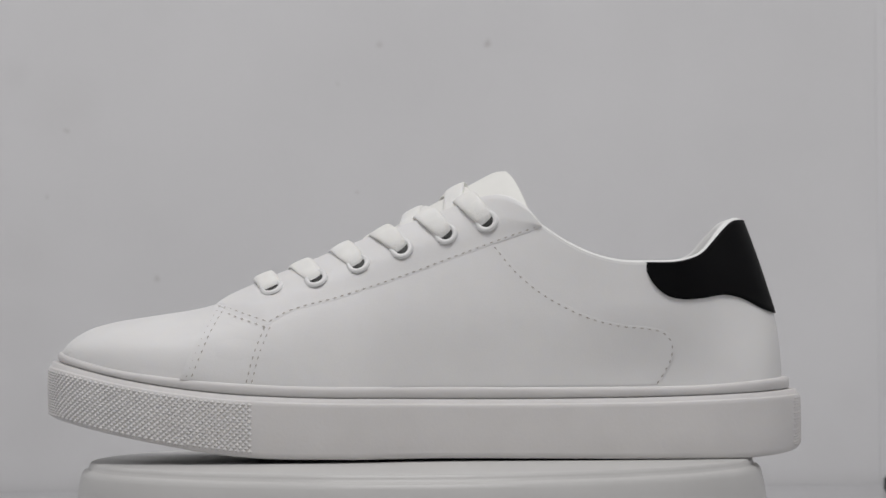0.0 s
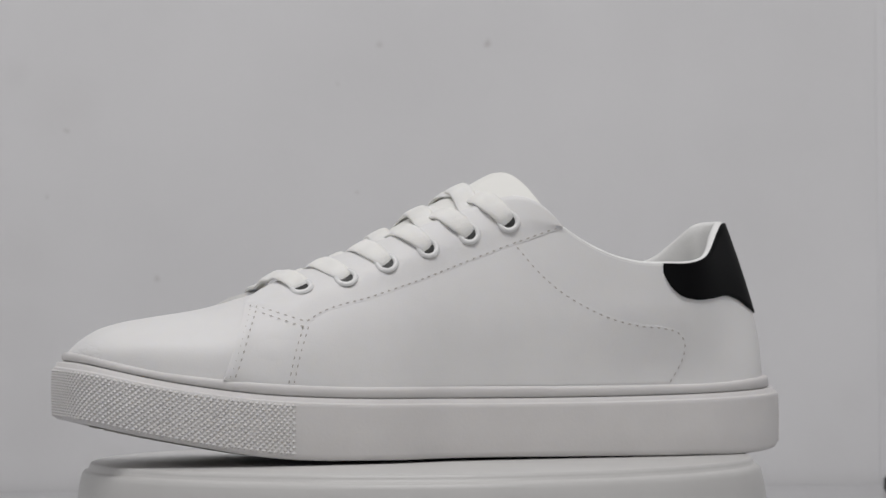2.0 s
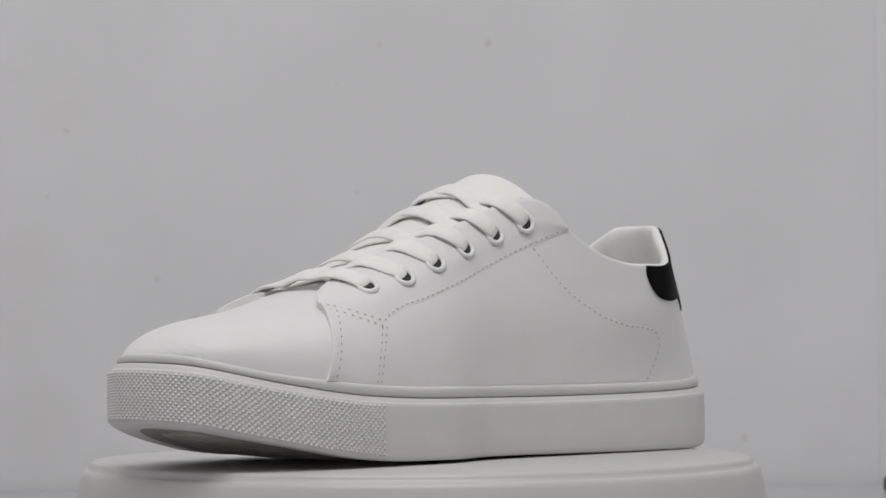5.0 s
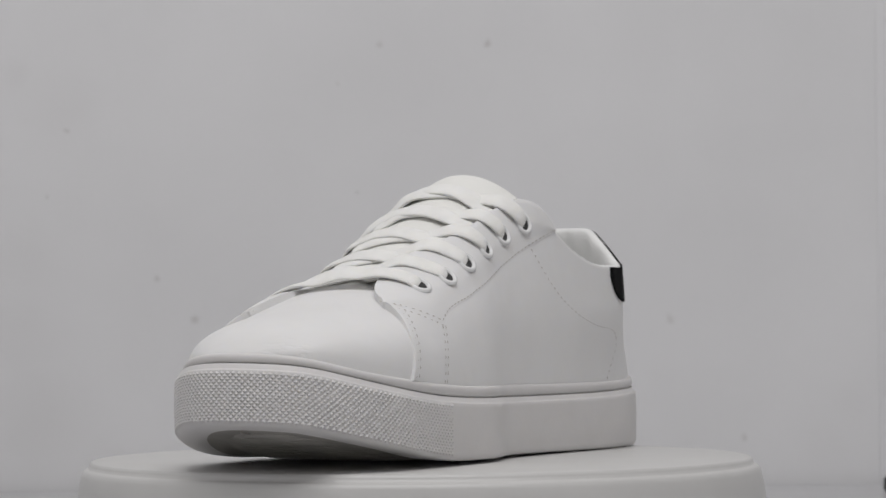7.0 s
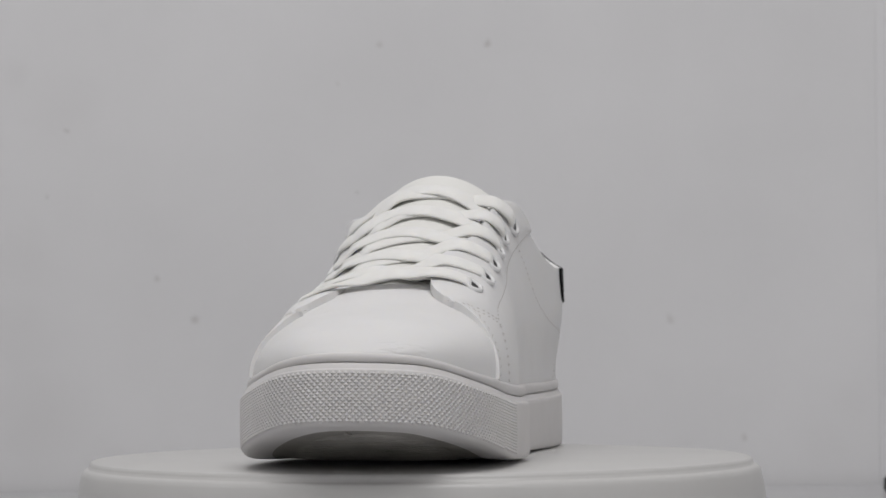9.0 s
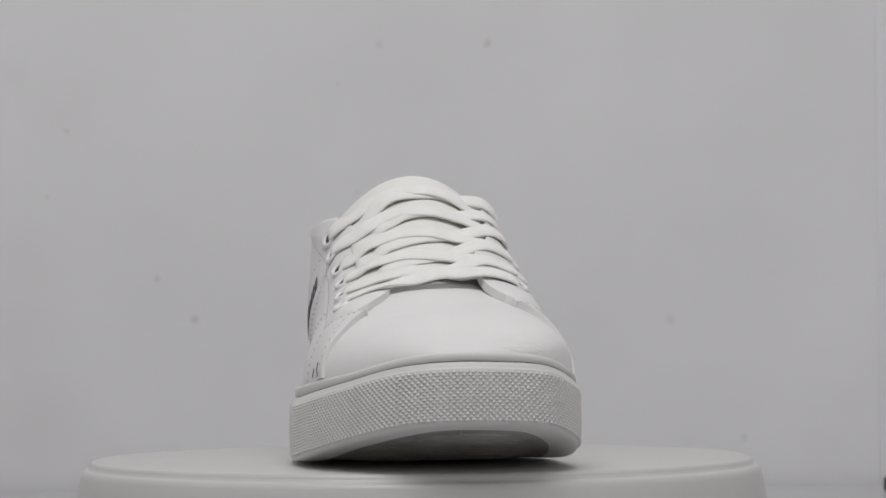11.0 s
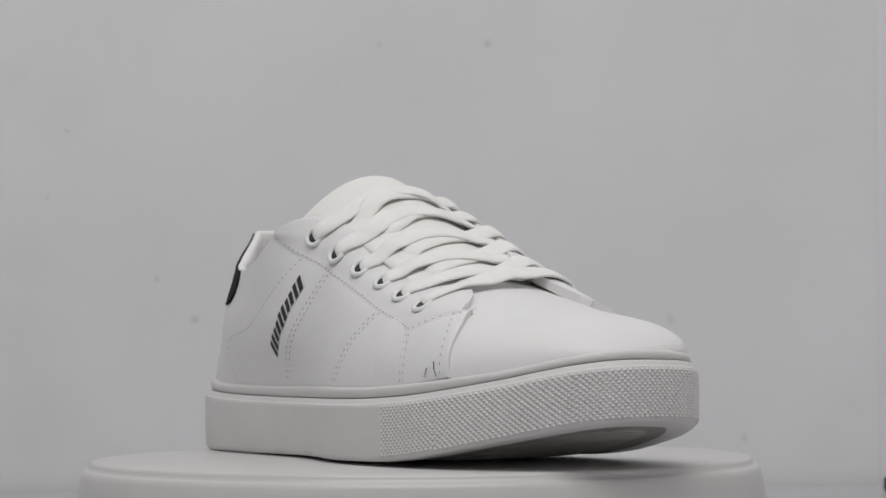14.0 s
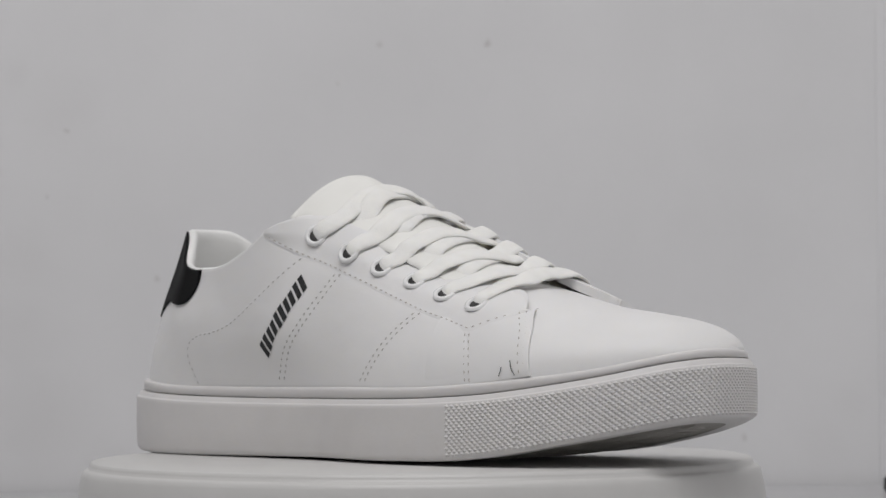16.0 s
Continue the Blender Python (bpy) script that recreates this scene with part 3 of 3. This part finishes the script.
# ---- eyelets ----
for side in (-1, 1):
    for x, z in zip(EYE_X[side], EYE_Z[side]):
        c, n = side_point(x, z, side), side_normal(x, z, side)
        frame_m = Vector(n).to_track_quat("Z", "Y").to_matrix()
        prof = [(2.5, -2.2), (2.65, 0.2), (3.1, 0.9), (3.8, 1.0), (4.45, 0.65), (4.75, -0.1)]
        v, f = lathe([(r, h + 1.4) for r, h in prof], 28)
        eyelet = mesh_object("eyelet", [tuple((frame_m @ Vector(q) + Vector(c)) * MM) for q in v], f, ENAMEL, shoe, "white enamelled metal eyelet")
        # flat black disc in place of the dark inside the eyelet
        v, f = lathe([(0.0, 1.52), (2.55, 1.55), (2.75, 1.50)], 20)
        mesh_object("hole_shade", [tuple((frame_m @ Vector(q) + Vector(c)) * MM) for q in v], f, DARK, eyelet, "black disc painting the shade inside the eyelet")

# ---- tongue ----
lace_mid = curve_of([-66, -58, -40, -25, -8, 8, 22, 36], [69.5, 72.0, 77.5, 85.0, 94.5, 104.5, 111.0, 117])
t_drop = curve_of([-66, -40, 10, 34], [7.0, 7.6, 12.6, 18.0])


def tongue_mid(xc, u):
    """Height of the tongue's middle line."""
    z = float(lace_mid(xc)) - 1.5 + 2.0 * max(0, (u - 0.75) / 0.25)**1.5 - 2.2 * float(smoothstep((-47 - xc) / 13))
    return z + 1.0 * float(smoothstep((12 - xc) / 20)) * float(smoothstep((xc + 60) / 12))


def tongue_u(u, w):
    """Point of the tongue's upper face, u along it, w across it from -1 to 1."""
    xc, hw = -64 + 98 * u, 26 + 4.0 * u
    zc = tongue_mid(xc, u)
    return np.array((xc + 9.5 * abs(w)**1.35 * u**3, w * hw - 0.5, zc - float(t_drop(xc)) * abs(w)**2.1))


def tongue_z(x, y):
    u = (x + 64) / 98
    for _ in range(4):
        w = max(-1.0, min(1.0, (y + 0.5) / (26 + 4.0 * u)))
        u = max(0.0, min(1.0, (x - 9.5 * abs(w)**1.35 * u**3 + 64) / 98))
    return float(tongue_u(u, w)[2])


verts = []
NU, NW = 46, 27
for layer in (0, 1):
    for i in range(NU):
        u = i / (NU - 1)
        xc = -64 + (34 + 64) * u
        for j in range(NW):
            w = -1 + 2 * j / (NW - 1)
            hw = 26 + 4.0 * u
            x = xc + 9.5 * abs(w)**1.35 * u**3
            endcap = max(0.0, (u - 0.93) / 0.07)
            zc = tongue_mid(xc, u)
            drop = float(t_drop(xc)) * abs(w)**2.1
            thick = (2.2 + 2.6 * u) * math.sqrt(max(0.0, 1 - endcap**2 * 0.98)) * math.sqrt(max(0.02, 1 - abs(w)**6))
            z = zc - drop - (1.0 + thick if layer else -0.0) * 1.0 + (0 if layer else -1.9 * endcap**2.5)
            verts.append((x * MM, (w * hw - 0.5) * MM, z * MM))
faces = grid_faces(NU, NW) + grid_faces(NU, NW, base=NU * NW)
off = NU * NW
for i in range(NU - 1):
    for j in (0, NW - 1):
        a, b = i * NW + j, (i + 1) * NW + j
        faces.append((a, b, b + off, a + off))
for j in range(NW - 1):
    for i in (0, NU - 1):
        a, b = i * NW + j, i * NW + j + 1
        faces.append((a, b, b + off, a + off))
mesh_object("tongue", verts, faces, TONGUE, shoe, "padded white leather tongue", angle=60)

# ---- collar lining and insole ----
loop = []
for side, seq in ((-1, 1), (1, -1)):
    hf = half(side)
    xs = np.concatenate([np.linspace(30, 100, 36), 100 + (hf[-1, 0] - 100) * np.sin(np.linspace(0, 1, 26)[1:] * math.pi / 2)])
    pts = [(xb, base_y(xb, side), side) for xb in xs]
    loop += pts if seq > 0 else pts[::-1][1:]
verts, NP = [], 0
rows = []
for k, (xb, yb, side) in enumerate(loop):
    zr = top_of(xb, side)
    inward = np.array([-(xb - 60) / 90 if xb > 100 else 0.0, -yb / 40, 0])
    inward[0] *= smoothstep((xb - 95) / 45)
    inward /= max(np.linalg.norm(inward), 1e-6)
    prof = ((0.25, -1.6), (-0.15, -0.5), (0.5, 0.45), (1.6, 0.9), (2.9, 0.5), (3.9, -0.8), (4.6, -4), (5.4, -10), (5.4, -20), (4.2, -32), (4.0, -52))
    col = []
    for d, dz in prof:
        z = max(zr + dz, 34.0)
        fold = 0.55 * math.sin(k * 0.62) * math.sin(k * 0.23 + 1) * float(smoothstep((d - 2.5) / 2.5))
        col.append(ring_point(xb, yb, min(z, zr), side) + np.array([0, 0, max(0, z - zr)]) + inward * (d + fold))
    rows.append(col)
NP = len(prof)
verts = [q * MM for c in rows for q in c]
mesh_object("collar_lining", verts, grid_faces(len(rows), NP), LINING, shoe, "padded white fabric collar lining")
verts, faces = [], []
ins = inset(9, 13, 7, 9)
for i in range(NS):
    verts.append((ins[i][0] * MM, ins[i][1] * MM, (float(z_welt(ins[i][0])) + 2.0) * MM))
mesh_object("insole", verts, [list(range(NS))], LINING, shoe, "white fabric insole")

# ---- heel tab ----
tab_low = curve_of([87, 90, 95, 103, 112, 124, 132, 138, 142, 146], [76.0, 70, 64.8, 62.4, 62.8, 64.0, 62.2, 59.0, 57.4, 56.6])
cols = []
for side, seq in ((-1, 1), (1, -1)):
    hf = half(side)
    xs = np.concatenate([np.linspace(88 if side < 0 else 92, 110, 14), 110 + (hf[-1, 0] - 110) * np.sin(np.linspace(0, 1, 26)[1:] * math.pi / 2)])
    pts = [(xb, base_y(xb, side), side) for xb in xs]
    cols += pts if seq > 0 else pts[::-1][1:]
verts, NV = [], 16
for k, (xb, yb, side) in enumerate(cols):
    lo, hi_ = float(tab_low(xb - (4 if side > 0 else 0) * float(smoothstep((125 - xb) / 25)))), top_of(xb, side) + 0.1
    out = np.array([max(0.0, (xb - 95) / 45) * 1.3, yb / 42, 0])
    out /= np.linalg.norm(out)
    for j in range(NV + 2):
        jj = min(max(j - 1, 0), NV - 1)
        z = lo + (hi_ - lo) * jj / (NV - 1)
        o = 0.9 if 0 < j < NV + 1 else -0.3
        if k in (0, len(cols) - 1):
            o = -0.2
        verts.append((ring_point(xb, yb, z, side) + out * o) * MM)
mesh_object("heel_tab", verts, grid_faces(len(cols), NV + 2), BLACK, shoe, "black leather heel tab")

# ---- printed mark: five slanted black blocks ----
def surface_patch(corners, side, lift, n=5):
    verts = []
    c = np.array(corners, float)
    for i in range(n):
        for j in range(n):
            u, v = i / (n - 1), j / (n - 1)
            x, z = (1 - u) * (1 - v) * c[0] + u * (1 - v) * c[1] + u * v * c[2] + (1 - u) * v * c[3]
            verts.append((side_point(x, z, side) + side_normal(x, z, side) * lift) * MM)
    return verts, grid_faces(n, n)


A, B = np.array((48.2, 42.5)), np.array((26.0, 71.5))
run = (B - A) / np.linalg.norm(B - A)
up = np.array((run[1], -run[0]))
up = up if up[0] < 0 else -up
TALL = 3.4
for i in range(5):
    o = A + (B - A) * (i + 0.08) / 5
    step = np.linalg.norm(B - A) / 5
    verts, faces = [], []
    for a, b in ((0.0, 0.34), (0.48, 0.84)):
        sl = up * TALL * (0.92 if (i + a) % 2 < 1 else 0.78) - run * 1.0
        v, f = surface_patch((o + run * step * a - sl, o + run * step * b - sl, o + run * step * b + sl, o + run * step * a + sl), 1, 0.45)
        faces += [tuple(q + len(verts) for q in t) for t in f]
        verts += v
    mesh_object("printed_mark", verts, faces, INK, shoe, "slanted black printed block")


# loose black thread ends at the foot of the lateral strip
for pts in ([(-87.5, 34.3), (-86.0, 36.5), (-85.0, 39.5)], [(-81.0, 33.8), (-81.6, 35.8), (-81.8, 37.2)], [(-93.0, 55.5), (-92.0, 56.5), (-91.5, 57.5)]):
    q = smooth_path(pts, 7)
    verts, faces = [], []
    for i, (x, z) in enumerate(q):
        c, n = side_point(x, z, 1), side_normal(x, z, 1)
        for k in range(5):
            a = 2 * math.pi * k / 5
            verts.append((c + n * (1.0 + 0.15 * math.sin(a)) + np.array((0.2 * math.cos(a), 0, 0))) * MM)
    mesh_object("loose_thread", verts, grid_faces(7, 5, wrap_v=True), DARK, shoe, "short loose dark thread end")


# ---- laces ----
def ribbon(name, path, normals, width, thick, mat, parent, label, n=52, clear=0.0):
    p = smooth_path(path, n)
    if clear:
        for q in p:
            lift = tongue_z(q[0], q[1]) + clear - q[2]
            near = q[1] * math.copysign(1.0, path[0][1])
            if lift > 0:
                q[2] += lift * float(smoothstep((27 - near) / 3)) * float(smoothstep((near + 23) / 6))
        for _ in range(3):
            p[1:-1] = (p[:-2] + 2 * p[1:-1] + p[2:]) / 4
    d = np.concatenate([[0], np.cumsum(np.linalg.norm(np.diff(np.array(path, float), axis=0), axis=1))])
    nr = np.stack([np.interp(np.linspace(0, d[-1], n), d, np.array(normals, float)[:, k]) for k in range(3)], 1)
    verts, m = [], 12
    for i in range(n):
        t = p[min(i + 1, n - 1)] - p[max(i - 1, 0)]
        t /= np.linalg.norm(t)
        nn = nr[i] - t * (nr[i] @ t)
        nn /= np.linalg.norm(nn)
        bb = np.cross(t, nn)
        pinch = 0.72 + 0.28 * smoothstep(i / (n - 1) / 0.20)
        for k in range(m):
            a = 2 * math.pi * k / m
            ca, sa = math.cos(a), math.sin(a)
            verts.append((p[i] + bb * math.copysign(abs(ca)**0.85, ca) * width / 2 * pinch + nn * math.copysign(abs(sa)**0.8, sa) * thick / 2 / pinch**0.7) * MM)
    faces = grid_faces(n, m, wrap_v=True) + [list(range(m)), list(range((n - 1) * m, n * m))]
    return mesh_object(name, verts, faces, mat, parent, label)


def eye_pos(side, i):
    x, z = EYE_X[side][i], EYE_Z[side][i]
    return side_point(x, z, side), side_normal(x, z, side)


def flap_pos(side, x):
    z = top_of(x, side)
    return side_point(x, z, side), side_normal(x, z - 1, side)


UP = np.array((0, 0, 1.0))


def crossing(side, i, j, high, bow):
    """From eyelet i of one side over the tongue to under the facing at eyelet j of the other side (j None: into the same hole row)."""
    e, n = eye_pos(side, i)
    x0, x1 = EYE_X[side][i], EYE_X[-side][j]
    f0, n0 = flap_pos(side, x0 - 7.0)
    f1, n1 = flap_pos(-side, x1 + 2.5)
    slope = np.array((-0.45, 0, 0.9))
    mid = np.array((x0 * 0.32 + x1 * 0.68 + bow, 0.0, 0.0))
    mid[2] = tongue_z(mid[0], 0.0) + high
    q0, q1 = (f0 * 0.45 + mid * 0.55), (f1 * 0.5 + mid * 0.5)
    q0[2], q1[2] = max(q0[2], mid[2] - 2.6) - 0.2, mid[2] - 2.4
    low = (e - f0) / np.linalg.norm(e - f0) * 0.9
    path = [e + n * -1.5 + low, e + n * 2.1 + low * 0.4 + (f0 - e) * 0.10, e + n * 3.3 + (f0 - e) * 0.42, f0 + n0 * 2.1, q0, mid, q1, f1 - n1 * 0.6 + (mid - f1) * 0.14,
            f1 - n1 * 2.0 + (f1 - mid) * 0.15]
    nrm = [n, n, n, n0 * 0.7 + slope * 0.3, slope, slope, slope, n1 * 0.5 + slope * 0.5, n1]
    return path, nrm


for i in range(1, 6):
    for side, high in ((-1, 0.9), (1, 1.9)):
        path, nrm = crossing(side, i, i - 1, high, 0.8 * math.sin(i * 2.1 + side))
        ribbon("lace", path, nrm, 9.0, 1.9, LACE, shoe, "flat white cotton shoelace", clear=0.8 if side < 0 else 1.9)
# lowest bar, from eyelet to eyelet
ea, na = eye_pos(1, 0)
eb, nb = eye_pos(-1, 0)
fa, fna = flap_pos(1, -63.0)
fb, fnb = flap_pos(-1, -61.0)
slope = np.array((-0.5, 0, 0.87))
mid = np.array((-63.0, -1.0, 71.8))
bar = [ea - na * 1.5, ea + na * 2.2 + (fa - ea) * 0.1, ea + na * 3.3 + (fa - ea) * 0.45, fa + fna * 2.8, fa * 0.45 + mid * 0.55 + UP * 1.6, mid + UP * 1.2,
       fb * 0.45 + mid * 0.55 + UP * 1.6, fb + fnb * 2.8, eb + nb * 3.3 + (fb - eb) * 0.45, eb + nb * 2.2 + (fb - eb) * 0.1, eb - nb * 1.5]
ribbon("lace", bar, [na, na, na, fna, slope, slope, slope, fnb, nb, nb, nb], 8.6, 1.9, LACE, shoe, "flat white cotton shoelace", n=64, clear=2.4)


def motions():
    turn = [(0.0, 0.0), (2.0, 17.4), (4.0, 34.75), (6.5, 56.75), (9.2, 80.3), (11.5, 100.35), (14.0, 122.0), (16.0, 139.1)]
    walk(shoe, [(t, pose(0, 0, 0, 0, 0, a)) for t, a in turn])
    walk(turntable, [(t, pose(0, 0, TABLE_Z, 0, 0, a)) for t, a in turn])


motions()
